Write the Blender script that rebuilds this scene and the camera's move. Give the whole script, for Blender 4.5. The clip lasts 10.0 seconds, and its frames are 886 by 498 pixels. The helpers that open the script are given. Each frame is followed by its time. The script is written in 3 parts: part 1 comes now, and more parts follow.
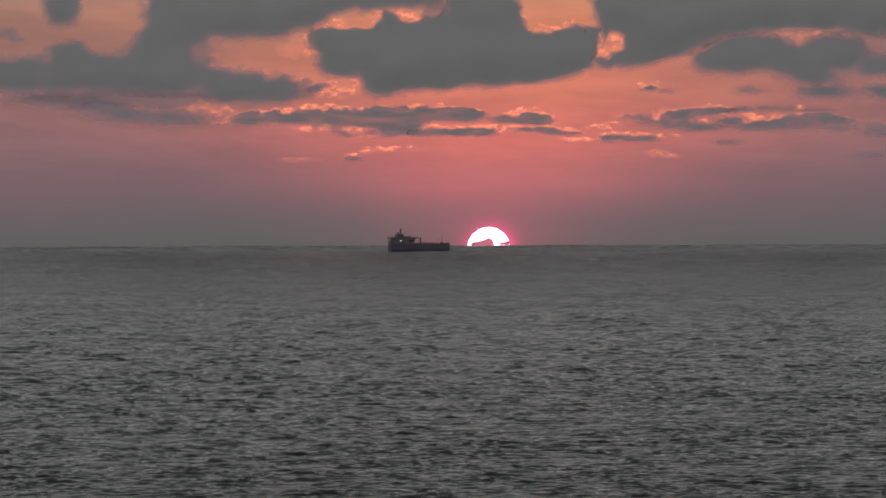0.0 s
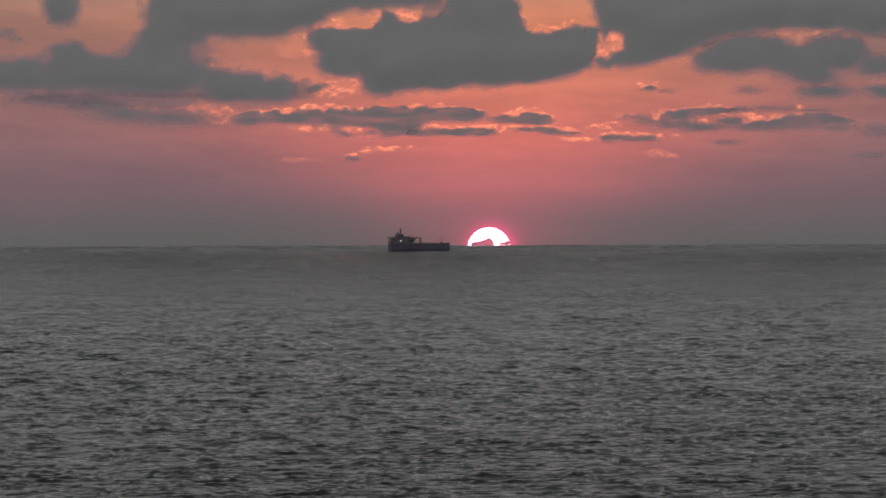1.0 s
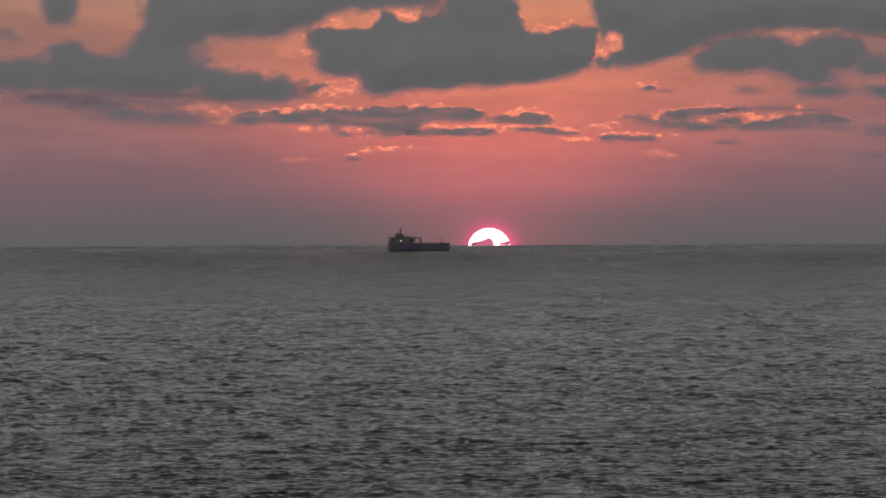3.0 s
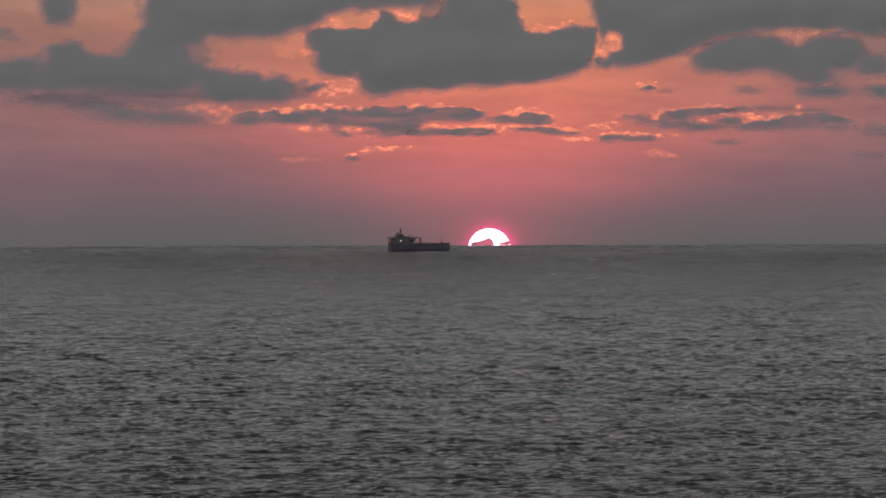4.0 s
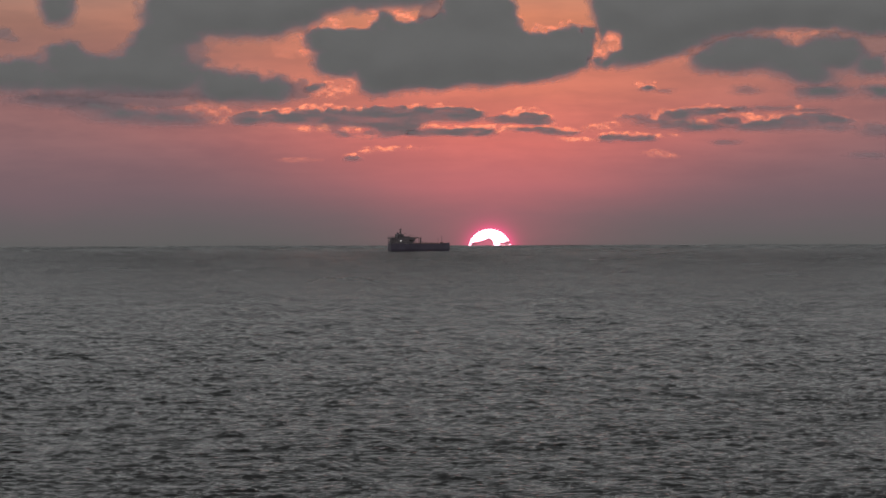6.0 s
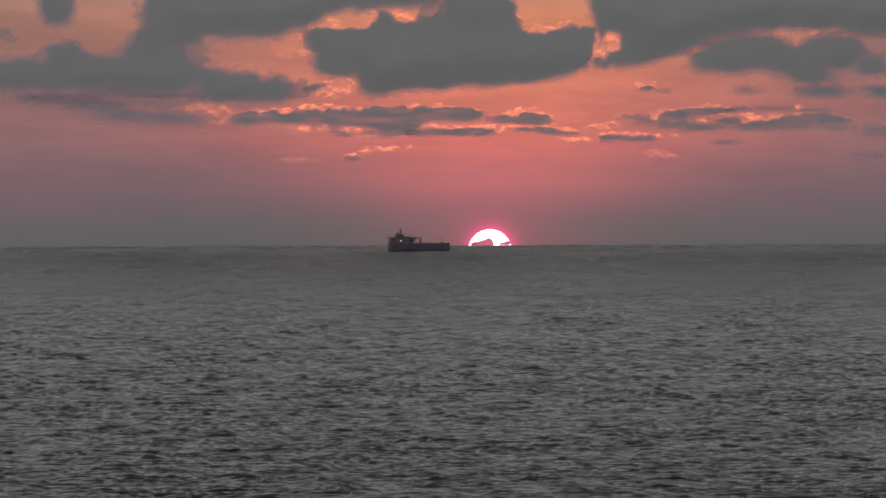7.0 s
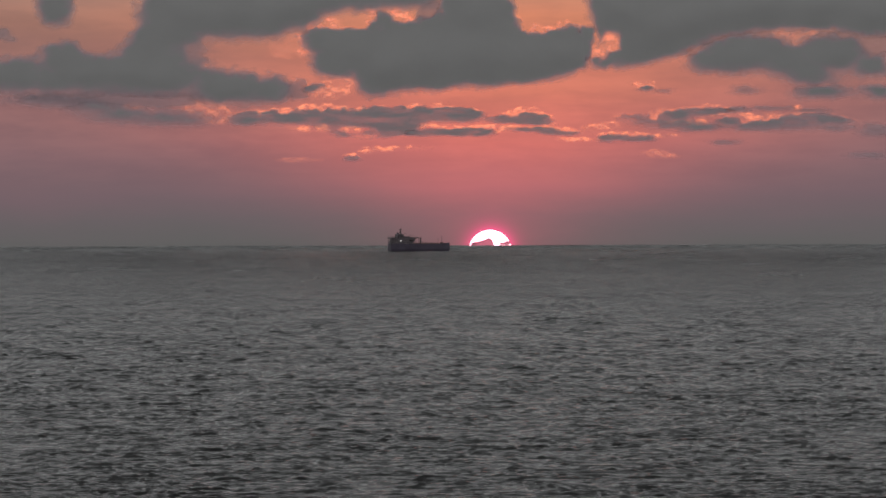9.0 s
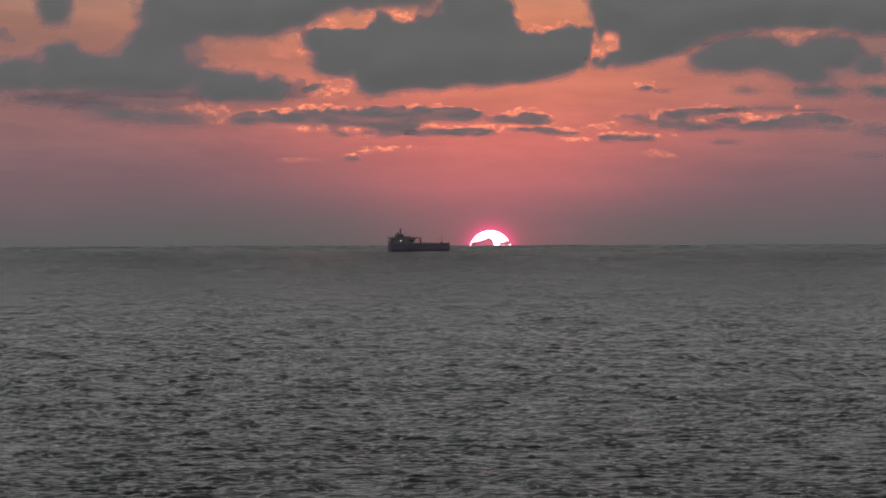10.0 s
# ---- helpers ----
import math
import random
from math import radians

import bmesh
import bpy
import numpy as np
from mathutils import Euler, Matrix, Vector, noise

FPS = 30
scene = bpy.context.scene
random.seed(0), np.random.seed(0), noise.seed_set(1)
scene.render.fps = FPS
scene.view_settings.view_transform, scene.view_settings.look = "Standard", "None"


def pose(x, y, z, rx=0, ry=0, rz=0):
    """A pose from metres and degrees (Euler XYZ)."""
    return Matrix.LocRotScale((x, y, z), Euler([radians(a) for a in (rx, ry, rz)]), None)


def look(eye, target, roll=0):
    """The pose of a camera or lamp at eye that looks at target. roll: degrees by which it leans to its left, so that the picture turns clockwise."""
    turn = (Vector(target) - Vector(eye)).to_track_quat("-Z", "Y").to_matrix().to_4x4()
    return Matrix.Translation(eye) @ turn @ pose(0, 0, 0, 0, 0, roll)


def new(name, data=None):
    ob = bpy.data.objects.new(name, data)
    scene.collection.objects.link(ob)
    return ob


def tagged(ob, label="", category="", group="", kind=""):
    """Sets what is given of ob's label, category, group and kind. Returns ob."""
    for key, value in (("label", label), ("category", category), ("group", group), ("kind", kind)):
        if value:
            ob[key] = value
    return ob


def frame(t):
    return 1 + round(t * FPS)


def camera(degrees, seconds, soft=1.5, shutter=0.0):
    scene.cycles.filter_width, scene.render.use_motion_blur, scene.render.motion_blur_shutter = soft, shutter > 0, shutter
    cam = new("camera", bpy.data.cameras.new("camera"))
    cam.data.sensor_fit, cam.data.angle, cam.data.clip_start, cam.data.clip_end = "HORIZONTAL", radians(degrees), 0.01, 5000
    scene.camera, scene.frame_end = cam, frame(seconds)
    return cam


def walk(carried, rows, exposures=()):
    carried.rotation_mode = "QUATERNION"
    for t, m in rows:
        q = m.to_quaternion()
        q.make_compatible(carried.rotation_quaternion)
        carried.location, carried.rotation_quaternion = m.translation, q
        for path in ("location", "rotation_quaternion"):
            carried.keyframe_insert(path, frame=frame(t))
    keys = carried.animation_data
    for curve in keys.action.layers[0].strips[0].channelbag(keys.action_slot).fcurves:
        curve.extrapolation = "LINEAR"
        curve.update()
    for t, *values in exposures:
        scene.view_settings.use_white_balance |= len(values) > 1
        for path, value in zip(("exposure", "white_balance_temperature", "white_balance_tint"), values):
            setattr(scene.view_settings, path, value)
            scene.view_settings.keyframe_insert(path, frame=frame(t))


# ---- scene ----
EYE = (0.0, 0.0, 50.0)      # high shore, looking out to sea
RIM = 4950.0                # radius of the visible sea
DIP = 50.0 / RIM            # how far the sea's rim lies below the level

cam = camera(10.6, 10.0, soft=1.65)
CAM = pose(*EYE, 90 - math.degrees(DIP + 6.5 * 1.1833e-4), 0, 0) @ pose(0, 0, 0, 0, 0, -0.16)
walk(cam, [(0.0, CAM), (10.0, CAM)])


def lin(r, g, b):
    """Linear colour from 0..255 values."""
    return tuple(((c / 255 + 0.055) / 1.055) ** 2.4 if c > 10 else c / 3295 for c in (r, g, b)) + (1,)


# ---------------------------------------------------------------- world and sun
SUN_AZ = 0.0100             # radians right of the camera's axis


def math_node(nt, op, a, b=None, clamp=False):
    n = nt.nodes.new("ShaderNodeMath")
    n.operation, n.use_clamp = op, clamp
    for i, v in enumerate((a, b)):
        if v is None:
            continue
        if isinstance(v, (int, float)):
            n.inputs[i].default_value = v
        else:
            nt.links.new(v, n.inputs[i])
    return n.outputs[0]


def smooth(nt, value, lo, hi, to_lo=0.0, to_hi=1.0):
    n = nt.nodes.new("ShaderNodeMapRange")
    n.interpolation_type = "SMOOTHSTEP"
    nt.links.new(value, n.inputs[0])
    for i, v in enumerate((lo, hi, to_lo, to_hi)):
        n.inputs[i + 1].default_value = v
    return n.outputs[0]


def ramp(nt, value, stops):
    n = nt.nodes.new("ShaderNodeValToRGB")
    e = n.color_ramp.elements
    while len(e) < len(stops):
        e.new(0.5)
    for el, (p, c) in zip(e, stops):
        el.position, el.color = p, c
    nt.links.new(value, n.inputs[0])
    return n.outputs[0]


def mix(nt, fac, a, b, blend="MIX"):
    n = nt.nodes.new("ShaderNodeMix")
    n.data_type, n.blend_type = "RGBA", blend
    for sock, v in ((n.inputs[0], fac), (n.inputs[6], a), (n.inputs[7], b)):
        if isinstance(v, (int, float, tuple)):
            sock.default_value = v
        else:
            nt.links.new(v, sock)
    return n.outputs[2]


def noise_tex(nt, vec, scale, detail=3.0, rough=0.55):
    n = nt.nodes.new("ShaderNodeTexNoise")
    nt.links.new(vec, n.inputs["Vector"])
    n.inputs["Scale"].default_value, n.inputs["Detail"].default_value = scale, detail
    n.inputs["Roughness"].default_value = rough
    return n.outputs["Fac"]


def build_world():
    w = bpy.data.worlds.new("evening_sky")
    scene.world = w
    w.use_nodes = True
    nt = w.node_tree
    nt.nodes.clear()
    out = nt.nodes.new("ShaderNodeOutputWorld")
    bg = nt.nodes.new("ShaderNodeBackground")
    co = nt.nodes.new("ShaderNodeTexCoord")
    sep = nt.nodes.new("ShaderNodeSeparateXYZ")
    nt.links.new(co.outputs["Generated"], sep.inputs[0])
    x, y, z = sep.outputs
    el = math_node(nt, "ADD", z, DIP)
    az = math_node(nt, "SUBTRACT", math_node(nt, "ARCTAN2", x, y), SUN_AZ)
    # slow streaky unevenness of the haze
    stretch = nt.nodes.new("ShaderNodeMapping")
    stretch.inputs["Scale"].default_value = (1, 1, 4)
    nt.links.new(co.outputs["Generated"], stretch.inputs[0])
    uneven = noise_tex(nt, stretch.outputs[0], 30.0, 4.0)
    fine = noise_tex(nt, stretch.outputs[0], 130.0, 5.0)
    el2 = math_node(nt, "ADD", el, math_node(nt, "MULTIPLY", math_node(nt, "SUBTRACT", uneven, 0.5), 0.006))
    k = math_node(nt, "DIVIDE", el2, 0.0592, clamp=True)      # 0 at the horizon, 1 at 3.4 degrees
    centre = ramp(nt, k, [(0.00, lin(104, 96, 99)), (0.10, lin(131, 100, 105)), (0.21, lin(181, 108, 111)), (0.37, lin(214, 116, 108)),
                          (0.54, lin(215, 124, 105)), (0.70, lin(211, 128, 103)), (0.87, lin(208, 133, 102)), (1.0, lin(150, 115, 97))])
    side = ramp(nt, k, [(0.00, lin(95, 96, 96)), (0.08, lin(103, 97, 100)), (0.18, lin(116, 98, 104)), (0.32, lin(131, 102, 107)),
                        (0.54, lin(145, 107, 107)), (0.70, lin(154, 114, 107)), (0.87, lin(166, 121, 106)), (1.0, lin(135, 113, 101))])
    a2 = math_node(nt, "DIVIDE", az, smooth(nt, el, 0.0, 0.034, 0.026, 0.060))      # the glow widens upwards
    away = math_node(nt, "POWER", 2.718, math_node(nt, "MULTIPLY", math_node(nt, "MULTIPLY", a2, a2), -1.0))
    low = mix(nt, away, side, centre)
    low = mix(nt, math_node(nt, "MULTIPLY", math_node(nt, "MULTIPLY", fine, away), 0.07), low, lin(226, 140, 140))
    # thin high vapour, seen against the glow: soft streaks and mottling
    mottle = noise_tex(nt, stretch.outputs[0], 55.0, 5.0, 0.6)
    streaks = nt.nodes.new("ShaderNodeMapping")
    streaks.inputs["Scale"].default_value = (1, 1, 9)
    nt.links.new(co.outputs["Generated"], streaks.inputs[0])
    long_streaks = noise_tex(nt, streaks.outputs[0], 16.0, 4.0)
    shade = math_node(nt, "ADD", math_node(nt, "MULTIPLY", mottle, 0.5), math_node(nt, "MULTIPLY", long_streaks, 0.5))
    tint = mix(nt, smooth(nt, shade, 0.36, 0.64), (0.86, 0.90, 0.93, 1), (1.11, 1.09, 1.06, 1))
    low = mix(nt, smooth(nt, el, 0.006, 0.026), low, mix(nt, 1.0, low, tint, "MULTIPLY"))
    # aureole of the sun
    dz = math_node(nt, "SUBTRACT", el, -0.0010)
    r = math_node(nt, "SQRT", math_node(nt, "ADD", math_node(nt, "MULTIPLY", az, az), math_node(nt, "MULTIPLY", dz, dz)))
    ring = math_node(nt, "POWER", 2.718, math_node(nt, "MULTIPLY", math_node(nt, "SUBTRACT", r, 0.0045), -900.0))
    ring = math_node(nt, "MINIMUM", ring, 1.0)
    wide = math_node(nt, "POWER", 2.718, math_node(nt, "MULTIPLY", r, -105.0))
    low = mix(nt, math_node(nt, "MULTIPLY", wide, 0.38), low, lin(226, 108, 122))
    low = mix(nt, ring, low, lin(244, 100, 140))
    # closed grey cloud cover over the rest of the sky
    cover_n = noise_tex(nt, stretch.outputs[0], 3.0, 5.0)
    cover = mix(nt, cover_n, (0.25, 0.256, 0.26, 1), (0.38, 0.385, 0.385, 1))
    ahead = mix(nt, smooth(nt, z, 0.08, 0.50), (1.27, 1.27, 1.28, 1), (0.36, 0.36, 0.365, 1))      # unseen sky ahead, made bright low and dark above for the sea's contrast
    facing = smooth(nt, y, -0.2, 0.5)
    cover = mix(nt, facing, cover, mix(nt, 1.0, cover, ahead, "MULTIPLY"))
    low = mix(nt, smooth(nt, el, 0.046, 0.075), low, cover)
    low = mix(nt, smooth(nt, math_node(nt, "ABSOLUTE", az), 0.12, 0.5), low, cover)
    sky = nt.nodes.new("ShaderNodeTexSky")
    sky.sky_type, sky.sun_disc = "NISHITA", False
    sky.sun_elevation, sky.sun_rotation = 0.005, SUN_AZ
    total = mix(nt, 0.0008, low, sky.outputs[0], "ADD")
    nt.links.new(total, bg.inputs[0])
    bg.inputs[1].default_value = 1.0
    nt.links.new(bg.outputs[0], out.inputs[0])


build_world()
sun_data = bpy.data.lights.new("sun", "SUN")
sun_data.energy, sun_data.angle, sun_data.color = 3.9, radians(0.5), (1.0, 0.36, 0.18)
sun_lamp = new("sun", sun_data)
sun_lamp.matrix_world = look((40, 4900, -20), (40 - SUN_AZ * 1000, 3900, -15))
scene.view_settings.exposure = -0.04


# ---------------------------------------------------------------- materials
def material(name):
    m = bpy.data.materials.new(name)
    m.use_nodes = True
    nt = m.node_tree
    return m, nt, nt.nodes["Principled BSDF"]


def sea_material():
    m, nt, b = material("sea_water")
    co = nt.nodes.new("ShaderNodeTexCoord")
    mp = nt.nodes.new("ShaderNodeMapping")
    mp.inputs["Scale"].default_value = (1, 0.8, 1)
    mp.inputs["Rotation"].default_value = (0, 0, 0.25)
    nt.links.new(co.outputs["Object"], mp.inputs[0])
    small = noise_tex(nt, mp.outputs[0], 1.2, 4.0, 0.65)
    patch = noise_tex(nt, mp.outputs[0], 0.012, 3.0)
    bump = nt.nodes.new("ShaderNodeBump")
    bump.inputs["Strength"].default_value = 1.0
    bump.inputs["Distance"].default_value = 0.30
    nt.links.new(small, bump.inputs["Height"])
    nt.links.new(bump.outputs[0], b.inputs["Normal"])
    b.inputs["Base Color"].default_value = (0.0135, 0.013, 0.013, 1)
    # far out the ripples merge into a broad dull gloss
    far = nt.nodes.new("ShaderNodeVectorMath")
    far.operation = "LENGTH"
    nt.links.new(co.outputs["Object"], far.inputs[0])
    rough = smooth(nt, far.outputs["Value"], 900, 3000, 0.09, 0.22)
    rough = math_node(nt, "ADD", rough, math_node(nt, "MULTIPLY", patch, 0.08))
    nt.links.new(rough, b.inputs["Roughness"])
    b.inputs["IOR"].default_value = 1.333
    return m


def paint(name, rgb, rough=0.55, metal=0.0, rust=0.25):
    """Weathered ship's paint: two scales of fading, rust streaks running down."""
    m, nt, b = material(name)
    co = nt.nodes.new("ShaderNodeTexCoord")
    mp = nt.nodes.new("ShaderNodeMapping")
    mp.inputs["Scale"].default_value = (1.2, 1.2, 0.15)
    nt.links.new(co.outputs["Object"], mp.inputs[0])
    streak = noise_tex(nt, mp.outputs[0], 1.0, 5.0, 0.65)
    wide = noise_tex(nt, co.outputs["Object"], 0.12, 3.0)
    c = mix(nt, smooth(nt, wide, 0.3, 0.7), tuple(v * 0.8 for v in rgb) + (1,), tuple(min(1, v * 1.15) for v in rgb) + (1,))
    c = mix(nt, smooth(nt, streak, 0.58, 0.8, 0, rust), c, (0.16, 0.07, 0.035, 1))
    nt.links.new(c, b.inputs["Base Color"])
    b.inputs["Roughness"].default_value, b.inputs["Metallic"].default_value = rough, metal
    return m


def cloud_material(name, glow, pale):
    """Cloud droplets: a mask sets what scatters the grey sky, what passes low sun."""
    m, nt, b = material(name)
    nt.nodes.remove(b)
    out = nt.nodes["Material Output"]
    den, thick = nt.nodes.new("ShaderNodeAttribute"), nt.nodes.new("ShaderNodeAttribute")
    den.attribute_name, thick.attribute_name = "opacity_depth", "rim_glow_fade"
    co = nt.nodes.new("ShaderNodeTexCoord")
    mp = nt.nodes.new("ShaderNodeMapping")
    mp.inputs["Scale"].default_value = (0.6, 1, 1)
    nt.links.new(co.outputs["Object"], mp.inputs[0])
    grain = noise_tex(nt, mp.outputs[0], 0.22, 3.0, 0.55)
    big = noise_tex(nt, mp.outputs[0], 0.035, 4.0, 0.55)
    g = math_node(nt, "SUBTRACT", grain, 0.5)
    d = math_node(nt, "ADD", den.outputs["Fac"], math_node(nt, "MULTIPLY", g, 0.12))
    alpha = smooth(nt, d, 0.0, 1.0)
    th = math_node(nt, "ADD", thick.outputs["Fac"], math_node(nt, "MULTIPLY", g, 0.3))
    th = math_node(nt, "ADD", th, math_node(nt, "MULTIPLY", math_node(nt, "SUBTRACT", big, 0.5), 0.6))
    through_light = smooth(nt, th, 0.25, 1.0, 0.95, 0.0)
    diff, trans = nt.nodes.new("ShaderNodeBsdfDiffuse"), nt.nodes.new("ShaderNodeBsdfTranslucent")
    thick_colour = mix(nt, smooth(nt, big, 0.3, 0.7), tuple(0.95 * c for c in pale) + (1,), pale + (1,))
    mauve_edge = (min(1, pale[0] * 1.22), pale[1], pale[2] * 1.14, 1)      # mauve of the evening light put into the thin edges' colour
    nt.links.new(mix(nt, smooth(nt, d, 0.4, 1.3), mauve_edge, thick_colour), diff.inputs[0])
    trans.inputs[0].default_value = glow
    # light wanders far inside a cloud before it leaves, so the relief shades it only a little
    geo = nt.nodes.new("ShaderNodeNewGeometry")
    soft_n = nt.nodes.new("ShaderNodeVectorMath")
    soft_n.operation = "MULTIPLY_ADD"
    soft_n.inputs[1].default_value, soft_n.inputs[2].default_value = (0.012, 0.012, 0.012), (0.0, -1.0, 0.22)
    nt.links.new(geo.outputs["Normal"], soft_n.inputs[0])
    unit = nt.nodes.new("ShaderNodeVectorMath")
    unit.operation = "NORMALIZE"
    nt.links.new(soft_n.outputs[0], unit.inputs[0])
    nt.links.new(unit.outputs[0], diff.inputs["Normal"])
    body = nt.nodes.new("ShaderNodeMixShader")
    nt.links.new(through_light, body.inputs[0])
    nt.links.new(diff.outputs[0], body.inputs[1])
    nt.links.new(trans.outputs[0], body.inputs[2])
    clear = nt.nodes.new("ShaderNodeBsdfTransparent")
    fin = nt.nodes.new("ShaderNodeMixShader")
    nt.links.new(alpha, fin.inputs[0])
    nt.links.new(clear.outputs[0], fin.inputs[1])
    nt.links.new(body.outputs[0], fin.inputs[2])
    nt.links.new(fin.outputs[0], out.inputs[0])
    return m


def sun_material():
    m, nt, b = material("sun_surface")
    b.inputs["Base Color"].default_value = (0, 0, 0, 1)
    b.inputs["Roughness"].default_value = 1.0
    b.inputs["Emission Color"].default_value = (1.0, 0.42, 0.52, 1)
    b.inputs["Emission Strength"].default_value = 5.5
    return m


def lamp_material():
    m, nt, b = material("lit_lamp")
    b.inputs["Base Color"].default_value = (0.8, 0.8, 0.8, 1)
    b.inputs["Emission Color"].default_value = (1, 0.95, 0.9, 1)
    b.inputs["Emission Strength"].default_value = 0.6
    return m


SEA = sea_material()
CLOUD = cloud_material("cloud_vapour", (0.95, 0.56, 0.46, 1), (0.675, 0.66, 0.655))
# pink of the sun's glare put into the low cloud's colours
LOW_CLOUD_GLARE = cloud_material("low_cloud_glare", (0.34, 0.17, 0.21, 1), (0.62, 0.40, 0.45))
SUN_SURFACE = sun_material()
# hull colour lightened to hold the haze over the distance
HULL_BLUE = paint("hull_blue", (0.14, 0.115, 0.165), 0.5)
HULL_RED = paint("hull_antifouling", (0.10, 0.075, 0.08), 0.7)
DECK = paint("deck_paint", (0.22, 0.13, 0.11), 0.7)
WHITE = paint("grey_paint", (0.26, 0.215, 0.235), 0.5, rust=0.3)
BUFF = paint("mast_paint", (0.16, 0.14, 0.15), 0.5)
FUNNEL = paint("funnel_paint", (0.18, 0.16, 0.20), 0.5)
LAMP = lamp_material()
GLASS = paint("dark_window", (0.03, 0.035, 0.04), 0.08, rust=0.0)


# ---------------------------------------------------------------- helpers for meshes
def part(name, bm, mat, parent=None, label=""):
    me = bpy.data.meshes.new(name)
    bm.normal_update()
    bm.to_mesh(me)
    bm.free()
    me.materials.append(mat)
    ob = new(name, me)
    if parent is not None:
        ob.parent = parent
    if label:
        ob["label"] = label
    return ob


def box(bm, x0, x1, y0, y1, z0, z1, bevel=0.0):
    r = bmesh.ops.create_cube(bm, size=1.0, matrix=Matrix.Translation(((x0 + x1) / 2, (y0 + y1) / 2, (z0 + z1) / 2))
                              @ Matrix.Diagonal((x1 - x0, y1 - y0, z1 - z0, 1)))
    if bevel:
        edges = list({e for v in r["verts"] for e in v.link_edges})
        bmesh.ops.bevel(bm, geom=edges, offset=bevel, segments=2, affect="EDGES", profile=0.5)
    return bm


def tube(bm, a, b, r, r2=None, seg=10):
    a, b = Vector(a), Vector(b)
    d = b - a
    m = Matrix.Translation((a + b) / 2) @ d.to_track_quat("Z", "Y").to_matrix().to_4x4()
    bmesh.ops.create_cone(bm, cap_ends=True, segments=seg, radius1=r, radius2=r if r2 is None else r2, depth=d.length, matrix=m)
    return bm


def fbm(u, v, scale, octaves, seed):
    """Smooth lattice noise, about -1..1."""
    rng = np.random.default_rng(seed)
    table = rng.uniform(-1, 1, (256, 256))
    total, amp, norm = np.zeros_like(u), 1.0, 0.0
    for o in range(octaves):
        a, b = u * scale * 2 ** o + 37.3 * o + 90, v * scale * 2 ** o + 11.9 * o + 90
        i, j = np.floor(a).astype(int), np.floor(b).astype(int)
        s, t = a - i, b - j
        s, t = s * s * (3 - 2 * s), t * t * (3 - 2 * t)
        g = lambda p, q: table[(i + p) % 256, (j + q) % 256]
        total += amp * ((g(0, 0) * (1 - s) + g(1, 0) * s) * (1 - t) + (g(0, 1) * (1 - s) + g(1, 1) * s) * t)
        norm += amp
        amp *= 0.55
    return total / norm


# ---------------------------------------------------------------- sea
def grid_mesh(name, verts, rows, cols, closed=False):
    me = bpy.data.meshes.new(name)
    i = np.arange(rows * cols).reshape(rows, cols)
    quads = np.stack((i[:-1, :-1], i[:-1, 1:], i[1:, 1:], i[1:, :-1]), -1).reshape(-1, 4)
    me.vertices.add(len(verts))
    me.vertices.foreach_set("co", verts.astype(np.float32).ravel())
    me.loops.add(quads.size)
    me.loops.foreach_set("vertex_index", quads.ravel().astype(np.int32))
    me.polygons.add(len(quads))
    me.polygons.foreach_set("loop_start", np.arange(0, quads.size, 4, dtype=np.int32))
    me.polygons.foreach_set("loop_total", np.full(len(quads), 4, dtype=np.int32))
    me.polygons.foreach_set("use_smooth", np.ones(len(quads), dtype=bool))
    me.update(calc_edges=True)
    return me


def sea_sheet(seed, wind, slope, r0, r1, rows, cols, lam0, lam1, grow, spread):
    """A rigid sheet of short-crested wind waves over the seaward sector; grow: how the waves rise from its near to its far side,
    spread: how the rows widen outwards (1: in step with the distance, less: faster)."""
    rng = np.random.default_rng(seed)
    t = np.linspace(0, 1, rows)
    r = r0 * np.exp(math.log(r1 / r0) * (spread * t + (1 - spread) * t * t))
    half = 0.0945 + 24.0 / r
    f = np.linspace(-1, 1, cols)
    X = r[:, None] * np.sin(half[:, None] * f[None])
    Y = r[:, None] * np.cos(half[:, None] * f[None])
    Z = np.zeros_like(X)
    slope2 = 0.0
    for i in range(96):
        lam = lam0 * (lam1 / lam0) ** rng.random()
        a = wind + rng.normal(0, 0.55 if lam < 2.5 * lam0 else 0.28)
        k = 2 * math.pi / lam
        amp = lam * math.exp(-((lam / (0.62 * lam1)) ** 2))
        slope2 += (amp * k) ** 2 / 2
        Z += amp * np.sin(k * (X * math.cos(a) + Y * math.sin(a)) + rng.random() * 6.283)
    Z *= slope / math.sqrt(slope2)
    # gusty patches, and steeper crests scattered among lower ones
    Z *= np.clip(0.94 + 0.45 * fbm(X + 3000, Y * 0.6, 1 / 34.0, 3, seed + 500), 0.6, 1.3)
    Z *= np.clip(0.92 + 0.70 * fbm(X + 3000, Y * 0.5, 1 / 6.0, 2, seed + 600), 0.4, 1.6)
    Z *= 1 + grow * np.clip((r - r0) / (0.95 * r1 - r0), 0, 1)[:, None]
    end = np.clip((r - r1 + 14) / 14, 0, 1)[:, None]
    Z = Z * (1 - end) - 0.75 * end ** 2
    ob = new("water", grid_mesh("water", np.stack((X, Y, Z), -1).reshape(-1, 3), len(r), cols))
    ob.data.materials.append(SEA)
    return tagged(ob, "dark grey choppy open sea with short wind waves", "sea", kind="structure")


